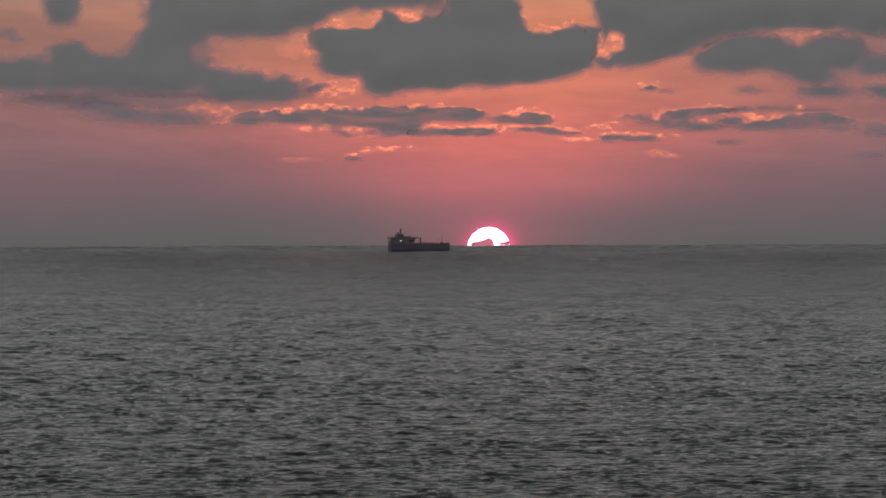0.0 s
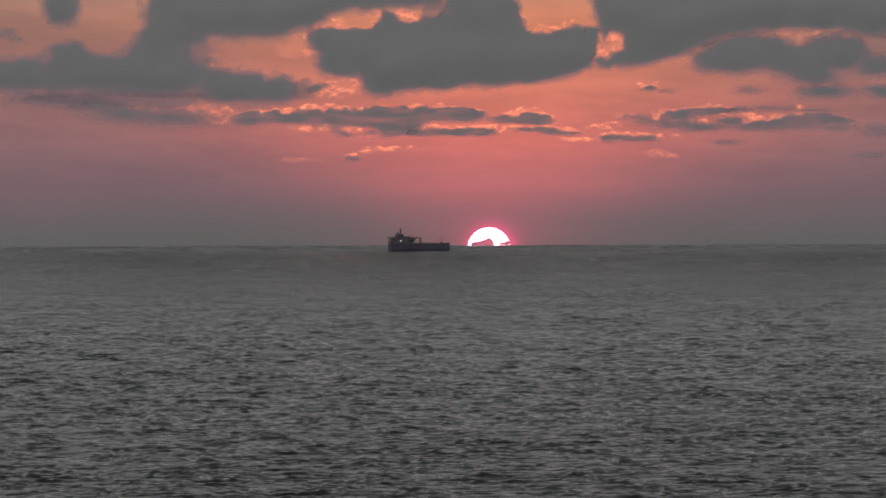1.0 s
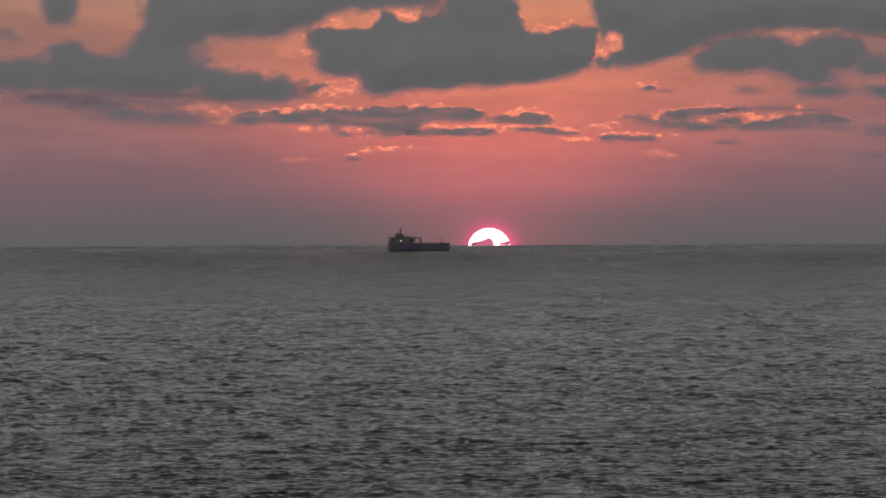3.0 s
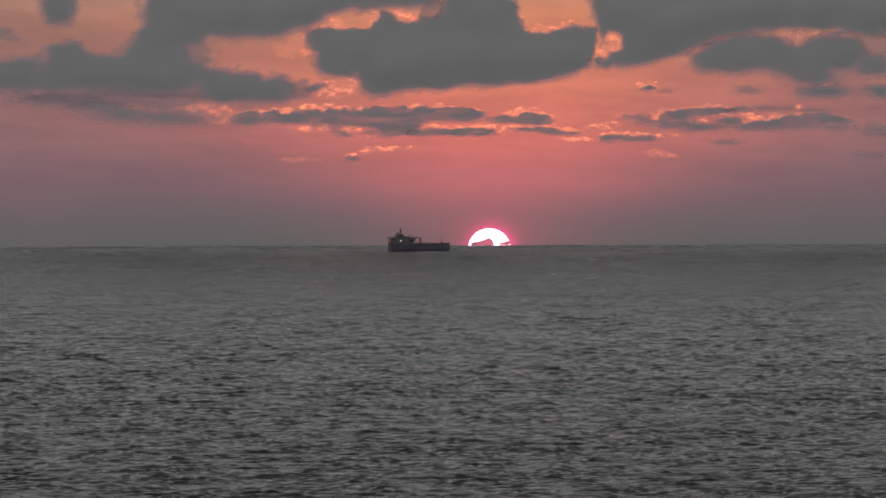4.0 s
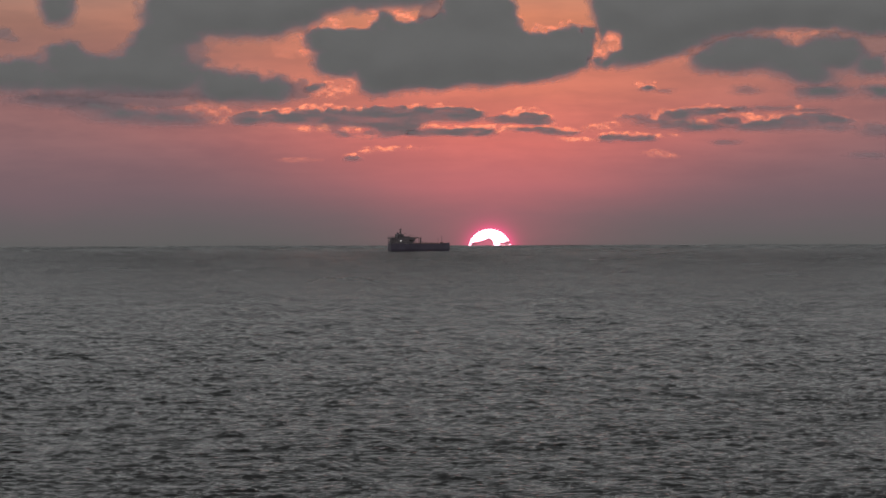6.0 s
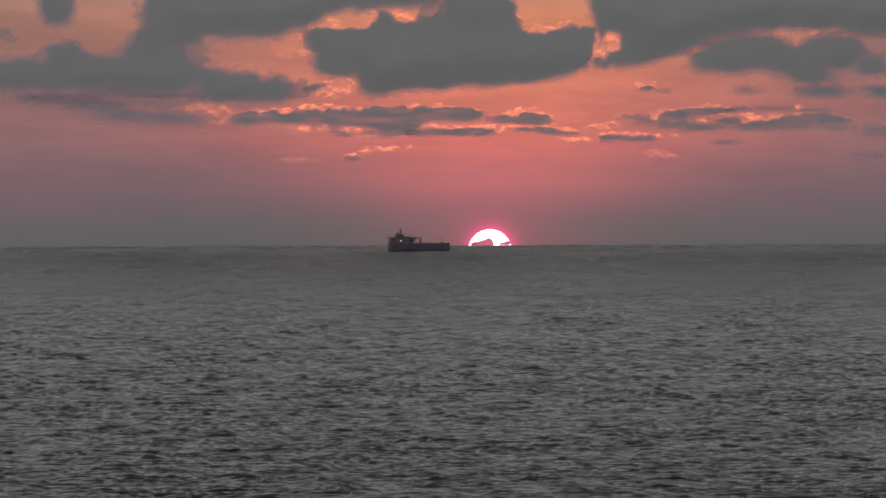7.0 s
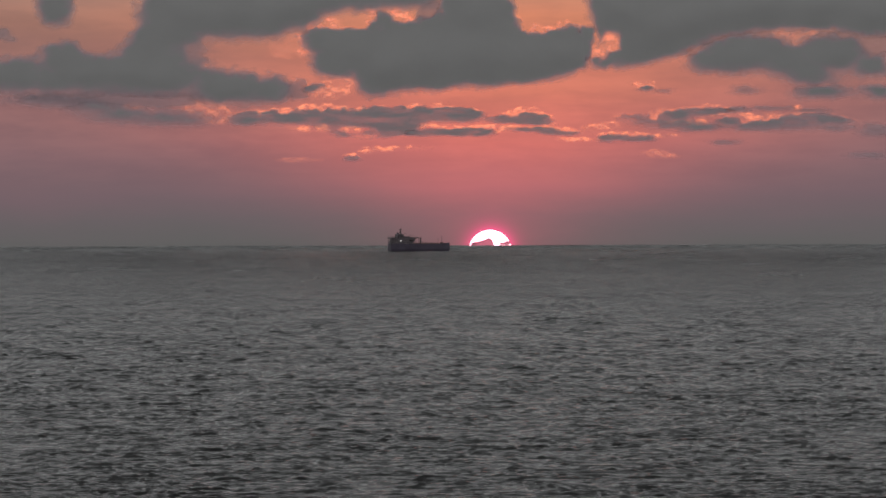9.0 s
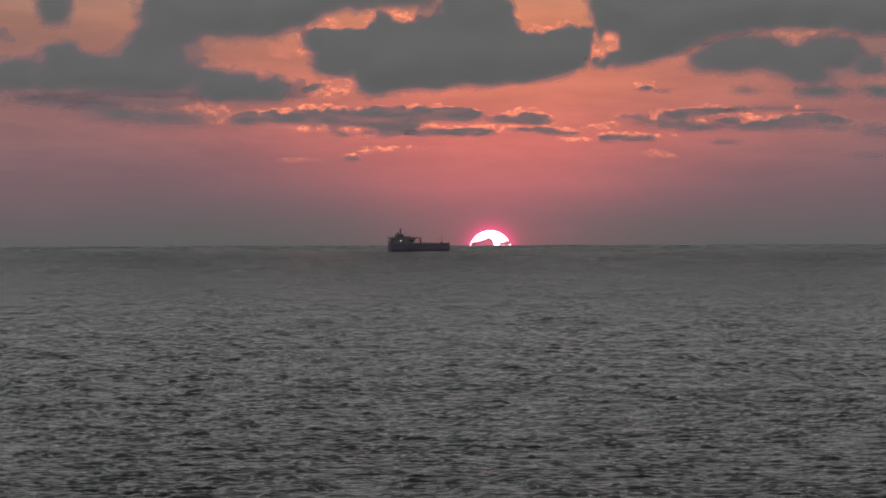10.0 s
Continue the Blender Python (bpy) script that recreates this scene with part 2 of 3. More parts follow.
def sea_floor_sheet():
    """The sea all round, out to the horizon."""
    radii = np.concatenate(([0.001], np.geomspace(20, RIM, 90)))
    turn = np.linspace(0, 2 * math.pi, 361)
    R, T = np.meshgrid(radii, turn, indexing="ij")
    v = np.stack((R * np.sin(T), R * np.cos(T), np.full_like(R, -0.55)), -1).reshape(-1, 3)
    ob = new("water", grid_mesh("water", v, len(radii), len(turn)))
    ob.data.materials.append(SEA)
    return tagged(ob, "dark grey open sea reaching to the horizon", "sea", kind="structure")


sea_floor_sheet()
SWELL_A = sea_sheet(3, radians(-78), 0.258, 762, 3150, 1090, 440, 1.4, 13.0, 0.12, 0.75)
SWELL_B = sea_sheet(11, radians(-100), 0.258, 762, 3150, 1090, 440, 1.4, 13.0, 0.12, 0.75)
sea_sheet(29, radians(-85), 0.100, 3000, 4949, 1000, 240, 5.0, 9.5, 0.75, 1.25)

# ---------------------------------------------------------------- sun
def make_sun():
    bm = bmesh.new()
    bmesh.ops.create_uvsphere(bm, u_segments=64, v_segments=32, radius=1.0)
    bmesh.ops.scale(bm, verts=bm.verts, vec=(22.5, 6.0, 22.0))
    for f in bm.faces:
        f.smooth = True
    return tagged(part("sun_disc", bm, SUN_SURFACE), "white-hot setting sun half sunk below the horizon", "sun")


SUN_DISC = make_sun()

# ---------------------------------------------------------------- clouds
def merged(U, V, lobes):
    """Depth inside the smooth union of rounded lobes, in milliradians, negative outside."""
    sharp = 3.2 / min(max(max(l[3] for l in lobes), 0.5), 2.0)
    acc = np.zeros_like(U)
    for cu, cv, a, b in lobes:
        q = (np.abs((U - cu) / a) ** 2.4 + np.abs((V - cv) / b) ** 2.4) ** (1 / 2.4)
        acc += np.exp(np.clip(sharp * (1 - q) * min(a, b), -30, 14))
    return np.log(acc + 1e-13) / sharp


def blurred(a, times):
    for _ in range(times):
        a[1:-1, 1:-1] = (a[:-2, 1:-1] + a[2:, 1:-1] + a[1:-1, :-2] + a[1:-1, 2:]) / 4
    return a


def vapour_mesh(name, parent, mat, base, X, Y, Z, keep, values):
    """The kept cells of a grid as one smooth mesh that carries opacity and rim glow at its points."""
    cells = keep[:-1, :-1] | keep[1:, :-1] | keep[:-1, 1:] | keep[1:, 1:]
    used = np.zeros(keep.shape, bool)
    for a, b in ((0, 0), (0, 1), (1, 0), (1, 1)):
        used[a:a + cells.shape[0], b:b + cells.shape[1]] |= cells
    idx = -np.ones(keep.shape, int)
    idx[used] = np.arange(used.sum())
    j, i = np.nonzero(cells)
    quads = np.stack((idx[j, i], idx[j, i + 1], idx[j + 1, i + 1], idx[j + 1, i]), -1)
    me = bpy.data.meshes.new(name)
    me.from_pydata((np.stack((X[used], Y[used], Z[used]), -1) - base).tolist(), [], quads.tolist())
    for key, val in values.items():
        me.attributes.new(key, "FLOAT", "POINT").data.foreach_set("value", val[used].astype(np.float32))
    me.polygons.foreach_set("use_smooth", np.ones(len(me.polygons), dtype=bool))
    me.materials.append(mat)
    ob = new(name, me)
    ob.parent = parent
    return ob


def cloud_grid(lobes, seed, warp):
    L = np.array(lobes)
    big = float(L[:, 3].max())
    pad = 1.6 + 0.2 * big
    cell = 0.24 if big > 2.6 else 0.16 if big > 1.0 else 0.11
    u = np.arange((L[:, 0] - L[:, 2]).min() - pad, (L[:, 0] + L[:, 2]).max() + pad, cell)
    v = np.arange(max((L[:, 1] - L[:, 3]).min() - pad, -1.3), min((L[:, 1] + L[:, 3]).max() + pad, 57.0), cell)
    U, V = np.meshgrid(u, v, indexing="xy")
    U2 = U + warp * (0.9 * fbm(U, V * 1.6, 0.30, 3, seed) + 0.30 * fbm(U, V * 1.3, 0.7, 3, seed + 4))
    V2 = V + warp * (0.6 * fbm(U, V * 1.6, 0.33, 3, seed + 1) + 0.20 * fbm(U, V * 1.3, 0.8, 3, seed + 5))
    return U, V, U2, V2, cell, big


def tufts(fringe):
    """Sorts a fringe's lobes into the separate tufts that touch one another."""
    groups = []
    for l in fringe:
        near = [g for g in groups if any(abs(l[0] - m[0]) < l[2] + m[2] + 1.6 and abs(l[1] - m[1]) < l[3] + m[3] + 1.2 for m in g)]
        groups = [g for g in groups if g not in near] + [sum(near, []) + [l]]
    return groups


def patches(mask, least):
    """The connected patches of a grid that hold at least so many points, each as a mask."""
    left, found = mask.copy(), []
    rows, cols = mask.shape
    while left.any():
        start = np.unravel_index(int(left.argmax()), left.shape)
        piece, todo = np.zeros_like(mask), [start]
        left[start] = False
        while todo:
            j, i = todo.pop()
            piece[j, i] = True
            for b, a in ((j + p, i + q) for p in (-2, -1, 0, 1, 2) for q in (-2, -1, 0, 1, 2)):
                if 0 <= b < rows and 0 <= a < cols and left[b, a]:
                    left[b, a] = False
                    todo.append((b, a))
        if piece.sum() >= least:
            found.append(piece)
    return found


DRIFTING = []


def make_cloud(label, kind, depth, drift, soft, rim, lobes, holes=(), fringe=(), glow=0.5):
    """A cloud of merged lobes with openings and a sunlit fringe. Lobes are milliradians right of the axis and above the
    horizon, half width and half height. kind: bank or small (thick), faint (grey veil), wisp (thin, glowing), low (at the sun)."""
    seed = 100 + 9 * len(DRIFTING)
    cloud = tagged(new("cloud"), label, "cloud", "sunset clouds")
    thick = kind in ("bank", "small")
    base = np.array((np.mean([l[0] for l in lobes]) * 1e-3 * depth, depth, 50 + (min(l[1] - l[3] for l in lobes) * 1e-3 - DIP) * depth))
    jobs = [(lobes, kind, depth, soft)] + [(g, "wisp", depth + 3.0, min(1.0, 0.6 * soft + 0.12)) for g in tufts(fringe)]
    for n, (group, form, y0, edge) in enumerate(jobs):
        big = max(l[3] for l in group)
        warp = min(1.0, 0.22 + big / 5) if form != "low" else 0.05
        U, V, U2, V2, cell, big = cloud_grid(group, seed + 50 * n, warp)
        body = merged(U2, V2, group)
        if holes and n == 0:
            body = np.minimum(body, -merged(U2, V2, holes))
        gy, gx = np.gradient(body, cell)
        top = blurred(np.clip(0.5 - 0.75 * gy / (np.hypot(gx, gy) + 1e-6), 0.1, 1.0), 3)      # 1 on upper edges: they billow and get the painted rim glow, lower ones are smooth
        s = body + warp * (0.3 + 0.7 * top) * (0.85 * fbm(U, V * 1.5, 0.6, 4, seed + 2) + 0.35 * fbm(U, V * 1.3, 0.33, 2, seed + 7))
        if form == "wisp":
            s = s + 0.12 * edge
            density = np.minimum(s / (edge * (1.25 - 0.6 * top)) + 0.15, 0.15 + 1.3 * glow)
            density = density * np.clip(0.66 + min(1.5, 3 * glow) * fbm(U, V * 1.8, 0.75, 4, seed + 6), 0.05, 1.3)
            glow_fade = np.minimum(s / np.maximum(1.3 * top * np.clip(0.8 + 1.5 * fbm(U, V, 0.5, 3, seed + 3), 0.1, 2), 0.05), 0.5)
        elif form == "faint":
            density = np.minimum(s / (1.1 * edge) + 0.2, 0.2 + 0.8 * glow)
            glow_fade = np.full_like(s, 3.0)
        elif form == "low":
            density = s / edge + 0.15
            glow_fade = np.minimum(s / 0.3, 0.4)
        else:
            # the lit upper rim is put in here, not taken from the cloud's depth
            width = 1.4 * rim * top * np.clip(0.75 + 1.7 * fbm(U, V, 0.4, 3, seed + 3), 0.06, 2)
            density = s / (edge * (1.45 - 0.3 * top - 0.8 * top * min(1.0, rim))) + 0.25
            glow_fade = (s + 0.4 * edge * np.maximum(max(0.0, 0.8 - rim), 1.0 - 1.1 * top)) / np.maximum(width, 0.03)
            glow_fade = np.clip(glow_fade, 1.0 - 3.0 * rim, 9.0)
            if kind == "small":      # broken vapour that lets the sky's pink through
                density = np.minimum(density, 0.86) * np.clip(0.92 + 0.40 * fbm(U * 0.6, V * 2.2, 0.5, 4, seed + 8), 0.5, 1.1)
        deep = np.clip(body, 0, 12) ** 2
        bulge = blurred(15.0 * deep / (deep + 45.0), 24)
        mat = LOW_CLOUD_GLARE if form == "low" else CLOUD
        X, Z = U * 1e-3 * depth, 50 + (V * 1e-3 - DIP) * depth
        values = {"opacity_depth": density, "rim_glow_fade": glow_fade}
        name = "lit_fringe" if n else {"wisp": "wisp", "faint": "veil"}.get(form, "billow")
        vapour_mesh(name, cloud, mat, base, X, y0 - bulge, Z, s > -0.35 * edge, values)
        if thick and n == 0 and big > 1.0 and (bulge > 0.5).any():
            far = np.clip(bulge - 0.4, 0, None)
            for piece in patches((far > 0) & (density > 1.3) & (glow_fade > 1.3), 60):
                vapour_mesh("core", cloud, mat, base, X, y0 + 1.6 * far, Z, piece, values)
    DRIFTING.append((cloud, base, drift))
    cloud.location = base
    return cloud


make_cloud("thick grey evening cloud bank with ragged glowing edges", "bank", 4850.00, -0.75, 1.90, 0.02, [
    (-52.8, 49.2, 10.6, 6.2), (-42.2, 49.2, 13.0, 6.0), (-32.7, 49.1, 8.0, 5.9), (-28.5, 50.1, 5.9, 5.2), (-24.4, 51.5, 7.1, 4.0),
    (-16.1, 51.5, 11.2, 3.0), (-6.7, 51.9, 8.8, 3.0), (-56.4, 40.3, 8.8, 9.2), (-64.1, 37.6, 10.1, 6.2), (-73.0, 37.4, 9.7, 5.8),
    (-78.6, 39.3, 4.5, 4.0), (-87.2, 35.8, 8.5, 3.9), (-93.1, 35.8, 8.3, 3.9), (-80.1, 34.8, 7.3, 3.3), (-30.6, 46.3, 4.0, 3.1),
    (-36.3, 46.8, 7.1, 3.5), (-44.5, 46.6, 7.1, 3.5), (-42.8, 34.3, 9.0, 5.3), (-35.3, 32.6, 6.2, 3.4), (-46.3, 35.5, 6.2, 3.8),
    (-39.2, 35.0, 5.9, 3.8), (-62.3, 33.8, 15.4, 2.4)], holes=[
    (-69.7, 47.8, 5.9, 5.9), (-70.5, 44.0, 3.5, 3.0), (-36.3, 39.9, 10.4, 2.6), (-33.3, 39.0, 5.9, 2.6), (-28.9, 39.0, 3.3, 4.7)], fringe=[
    (-30.9, 41.2, 4.0, 1.9), (-28.0, 33.7, 2.8, 2.1)], glow=0.17)
make_cloud("thick grey evening cloud bank with ragged glowing edges", "bank", 4851.00, -0.75, 1.80, 0.10, [
    (-79.6, 49.3, 4.0, 3.8), (-80.4, 51.4, 3.8, 3.2)])
make_cloud("faint soft grey cloud streak in the pink sky", "faint", 4853.00, -0.75, 1.60, 0.40, [
    (-91.2, 44.6, 2.4, 1.3), (-89.0, 43.4, 1.2, 0.7)])
make_cloud("thick grey evening cloud bank with ragged glowing edges", "bank", 4849.60, -0.66, 1.40, 0.40, [
    (-23.9, 43.0, 5.0, 3.1), (-16.2, 40.8, 10.1, 5.1), (-21.0, 37.7, 5.7, 3.1), (-10.3, 37.8, 8.0, 6.6), (-13.9, 33.5, 3.5, 2.5),
    (-2.0, 39.0, 11.2, 7.0), (8.6, 40.2, 11.8, 7.3), (8.6, 48.4, 8.5, 6.9), (18.1, 38.9, 9.5, 5.7), (26.4, 40.5, 5.7, 5.3), (29.0, 41.4, 3.3, 4.0),
    (-10.9, 47.1, 2.2, 2.0), (-10.3, 45.5, 3.1, 1.9), (-7.4, 44.3, 4.7, 2.4), (-2.0, 45.5, 4.7, 2.8)], fringe=[
    (-23.3, 46.7, 3.5, 1.1), (-25.3, 45.6, 1.7, 0.7), (-13.7, 47.6, 1.4, 1.5), (-10.9, 49.4, 2.6, 0.6), (-8.3, 48.5, 1.4, 0.9),
    (-6.5, 46.9, 1.8, 1.3), (-27.4, 40.6, 1.5, 0.7), (-28.4, 42.7, 0.5, 1.5), (23.4, 44.8, 3.1, 0.8), (26.6, 45.9, 1.7, 1.1), (24.9, 44.2, 1.8, 0.6),
    (21.0, 45.7, 0.9, 0.6), (30.2, 45.4, 1.1, 0.4), (-21.2, 32.3, 4.0, 0.9), (-23.4, 31.1, 2.8, 0.9), (-20.5, 33.8, 3.5, 1.1), (11.0, 34.0, 5.0, 0.5)])
make_cloud("thick grey evening cloud bank with ragged glowing edges", "bank", 4849.40, -0.50, 1.25, 0.01, [
    (39.5, 46.6, 6.9, 8.9), (37.1, 50.4, 6.9, 4.5), (45.7, 46.6, 9.5, 7.8), (51.7, 47.7, 8.3, 6.2), (59.3, 49.1, 9.5, 5.9), (67.6, 50.3, 13.6, 5.8),
    (79.5, 50.0, 12.4, 5.7), (90.7, 48.8, 8.3, 5.7), (41.6, 40.1, 7.3, 2.7), (34.9, 38.2, 4.5, 1.7)], holes=[
    (36.0, 42.6, 1.1, 1.3), (34.0, 40.7, 0.9, 1.1)], fringe=[
    (35.9, 42.8, 1.7, 2.2), (34.0, 40.4, 1.4, 1.5), (36.8, 44.0, 1.2, 1.1), (32.3, 38.1, 0.7, 1.2)])
make_cloud("thick grey evening cloud bank with ragged glowing edges", "bank", 4849.60, -0.45, 1.80, 0.02, [
    (57.5, 38.2, 6.9, 2.7), (65.2, 39.4, 8.9, 3.7), (61.0, 39.4, 6.5, 3.5), (73.5, 38.7, 7.3, 3.8), (77.0, 36.5, 5.7, 3.0), (83.2, 39.9, 6.4, 4.3),
    (90.6, 37.2, 4.7, 3.1), (62.8, 40.8, 7.1, 3.2), (67.6, 41.1, 5.9, 3.2), (80.0, 39.8, 5.9, 3.5), (78.2, 35.3, 5.9, 2.4)], fringe=[
    (74.7, 44.1, 4.3, 1.9)], glow=0.20)
make_cloud("thick grey evening cloud bank with ragged glowing edges", "bank", 4849.70, -0.40, 1.50, 0.10, [
    (81.4, 31.9, 6.6, 1.5), (77.9, 31.6, 4.0, 1.3), (92.6, 31.8, 4.0, 1.9)])
make_cloud("faint soft grey cloud streak in the pink sky", "faint", 4849.90, -0.45, 1.40, 0.40, [
    (60.5, 42.7, 7.1, 1.7), (55.7, 40.8, 4.7, 1.5), (67.0, 43.7, 4.3, 1.4), (80.0, 42.9, 5.9, 1.5), (86.5, 42.9, 6.5, 1.5), (90.6, 41.2, 3.8, 2.4)], glow=0.28)
make_cloud("thick grey evening cloud bank with ragged glowing edges", "bank", 4850.15, -0.40, 2.00, 0.02, [
    (-58.0, 26.7, 8.5, 1.7), (-66.8, 27.6, 8.5, 1.9), (-52.6, 26.4, 5.2, 1.3), (-71.6, 29.1, 6.2, 1.5)], fringe=[
    (-46.7, 27.2, 3.5, 1.8), (-48.5, 29.8, 3.5, 1.1), (-51.3, 28.4, 1.5, 0.5), (-64.1, 29.1, 2.6, 0.8)], glow=0.27)
make_cloud("faint soft grey cloud streak in the pink sky", "faint", 4850.40, -0.50, 2.00, 0.40, [
    (-82.7, 30.6, 8.9, 1.5), (-76.8, 30.1, 7.1, 1.4)])
make_cloud("faint soft grey cloud streak in the pink sky", "faint", 4850.30, -0.50, 1.60, 0.40, [
    (-74.4, 31.0, 17.7, 1.4), (-61.4, 30.5, 10.6, 1.7), (-53.7, 30.7, 6.5, 1.4), (-68.5, 31.3, 5.9, 1.4)])
make_cloud("faint soft grey cloud streak in the pink sky", "faint", 4850.20, -0.66, 1.60, 0.40, [
    (-1.8, 48.6, 2.8, 4.0)])
make_cloud("faint soft grey cloud streak in the pink sky", "faint", 4850.20, -0.60, 1.80, 0.40, [
    (-29.3, 32.6, 3.3, 2.6)])
make_cloud("small grey evening cloud with a bright orange upper rim", "small", 4848.60, -0.24, 0.75, 0.36, [
    (-41.3, 26.4, 3.8, 1.4), (-33.3, 26.9, 5.3, 1.3), (-26.2, 27.1, 6.2, 1.3), (-19.1, 26.4, 6.2, 1.7), (-10.8, 27.1, 7.3, 1.8),
    (-10.8, 25.2, 6.9, 2.4), (-17.3, 24.0, 5.7, 1.3), (-1.3, 27.3, 8.8, 1.4), (4.8, 27.0, 3.1, 1.1)], holes=[
    (-18.1, 24.2, 2.1, 0.4), (-15.8, 22.7, 1.9, 0.4)], fringe=[
    (-25.6, 29.0, 2.6, 0.7), (-21.2, 28.4, 2.6, 0.8), (-16.5, 28.2, 1.5, 0.8), (-5.5, 29.3, 3.3, 0.5), (-0.5, 29.5, 2.6, 0.4),
    (-30.9, 28.5, 4.3, 0.5), (-27.6, 29.0, 1.2, 0.6), (-18.4, 24.3, 2.4, 0.6), (-15.9, 22.7, 2.1, 0.5)])
make_cloud("small grey evening cloud with a bright orange upper rim", "small", 4848.20, -0.22, 0.60, 0.30, [
    (2.2, 23.7, 7.6, 0.9), (8.1, 23.5, 2.8, 0.8), (-4.3, 23.5, 2.6, 0.7)], fringe=[
    (-3.1, 25.0, 4.0, 0.5), (6.9, 24.7, 6.2, 0.4), (10.7, 24.1, 3.1, 0.6), (14.0, 24.9, 3.5, 0.2)])
make_cloud("small grey evening cloud with a bright orange upper rim", "small", 4848.40, -0.18, 0.50, 0.30, [
    (17.4, 27.3, 2.2, 0.9), (15.5, 26.6, 3.8, 0.9), (19.4, 26.6, 2.6, 0.8), (14.2, 26.2, 5.4, 0.8), (20.8, 26.0, 2.8, 0.8), (21.3, 26.6, 1.2, 0.7)], fringe=[
    (17.4, 28.5, 2.1, 0.5), (15.1, 27.9, 1.5, 0.5), (13.2, 27.4, 1.5, 0.5), (20.0, 27.8, 1.5, 0.5), (22.2, 26.9, 1.5, 0.4)])
make_cloud("small grey evening cloud with a bright orange upper rim", "small", 4848.00, -0.18, 0.55, 0.30, [
    (22.3, 24.0, 2.4, 0.9), (26.0, 23.5, 3.1, 0.7), (18.1, 24.3, 4.7, 0.6)], fringe=[
    (23.0, 25.1, 1.4, 0.5), (20.6, 24.4, 1.4, 0.4), (25.8, 24.2, 1.8, 0.4), (28.4, 22.2, 4.3, 0.5)])
make_cloud("small grey evening cloud with a bright orange upper rim", "small", 4848.30, -0.23, 0.60, 0.30, [
    (38.9, 22.3, 5.2, 0.8), (34.9, 22.2, 1.9, 0.7), (42.7, 22.4, 3.0, 0.7)], fringe=[
    (34.7, 22.9, 2.1, 0.5), (33.4, 22.1, 1.2, 0.5), (39.1, 23.3, 4.3, 0.4), (46.2, 22.8, 3.3, 0.4)])
make_cloud("small grey evening cloud with a bright orange upper rim", "small", 4849.20, -0.25, 1.00, 0.40, [
    (49.0, 27.0, 5.0, 1.2), (55.5, 27.9, 6.4, 1.1), (49.0, 25.0, 6.6, 1.1), (54.3, 24.5, 4.0, 0.9), (39.1, 26.6, 2.6, 0.6), (43.6, 25.9, 3.5, 0.7)], fringe=[
    (50.1, 25.6, 2.6, 0.6), (54.3, 25.6, 1.9, 0.7), (57.4, 27.0, 2.4, 0.5), (56.9, 29.1, 1.9, 0.4)])
make_cloud("small grey evening cloud with a bright orange upper rim", "small", 4849.40, -0.25, 1.10, 0.40, [
    (66.7, 24.7, 6.4, 1.3), (60.2, 25.5, 3.5, 1.1), (73.2, 25.2, 5.4, 1.4), (77.0, 26.7, 5.4, 1.1), (81.5, 25.7, 4.7, 0.9), (82.9, 24.2, 3.8, 0.8),
    (61.4, 28.2, 4.7, 0.7)], fringe=[
    (63.2, 27.2, 2.8, 0.6), (65.5, 26.5, 1.7, 0.7), (68.7, 27.0, 2.4, 0.5), (75.1, 28.7, 1.1, 0.7)])
make_cloud("faint soft grey cloud streak in the pink sky", "faint", 4853.20, -0.30, 1.20, 0.40, [
    (68.5, 28.5, 7.3, 0.6), (78.0, 28.0, 4.7, 0.6)])
make_cloud("small grey evening cloud with a bright orange upper rim", "small", 4848.90, -0.42, 0.80, 0.40, [
    (43.5, 33.0, 2.1, 0.8)], fringe=[
    (42.4, 33.9, 2.6, 0.5)])
make_cloud("thick grey evening cloud bank with ragged glowing edges", "bank", 4849.10, -0.58, 0.70, 0.01, [
    (31.4, 44.0, 1.8, 1.7), (31.0, 41.2, 1.5, 2.6)])
make_cloud("faint soft grey cloud streak in the pink sky", "faint", 4853.30, -0.42, 1.20, 0.40, [
    (46.9, 32.1, 2.1, 0.6)])
make_cloud("faint soft grey cloud streak in the pink sky", "faint", 4853.30, -0.36, 1.80, 0.40, [
    (64.1, 32.3, 3.8, 1.1)])
make_cloud("faint soft grey cloud streak in the pink sky", "faint", 4853.30, -0.23, 1.20, 0.40, [
    (59.5, 21.4, 3.5, 0.7)])
make_cloud("faint soft grey cloud streak in the pink sky", "faint", 4853.30, -0.20, 1.80, 0.40, [
    (89.7, 18.7, 5.0, 0.9)])
make_cloud("faint soft grey cloud streak in the pink sky", "faint", 4853.30, -0.25, 2.40, 0.40, [
    (91.2, 23.9, 4.3, 1.7)])
make_cloud("small grey evening cloud with a bright orange upper rim", "small", 4848.70, -0.13, 0.70, 0.30, [
    (-18.5, 18.2, 2.2, 0.7)], fringe=[
    (-18.5, 19.0, 2.1, 0.4), (-15.7, 19.7, 1.9, 0.5)])
make_cloud("small grey evening cloud with a bright orange upper rim", "small", 4848.70, -0.40, 0.90, 0.30, [
    (-26.5, 33.0, 3.1, 0.9), (-24.8, 33.7, 1.4, 0.6)])
make_cloud("thin orange sunlit wisp of cloud", "wisp", 4852.50, -0.13, 0.80, 0.40, [
    (-7.1, 20.4, 3.9, 0.5), (-12.1, 20.3, 3.8, 0.5)])
make_cloud("thin orange sunlit wisp of cloud", "wisp", 4852.50, -0.13, 0.90, 0.40, [
    (-29.9, 18.0, 3.8, 0.5)], glow=0.20)
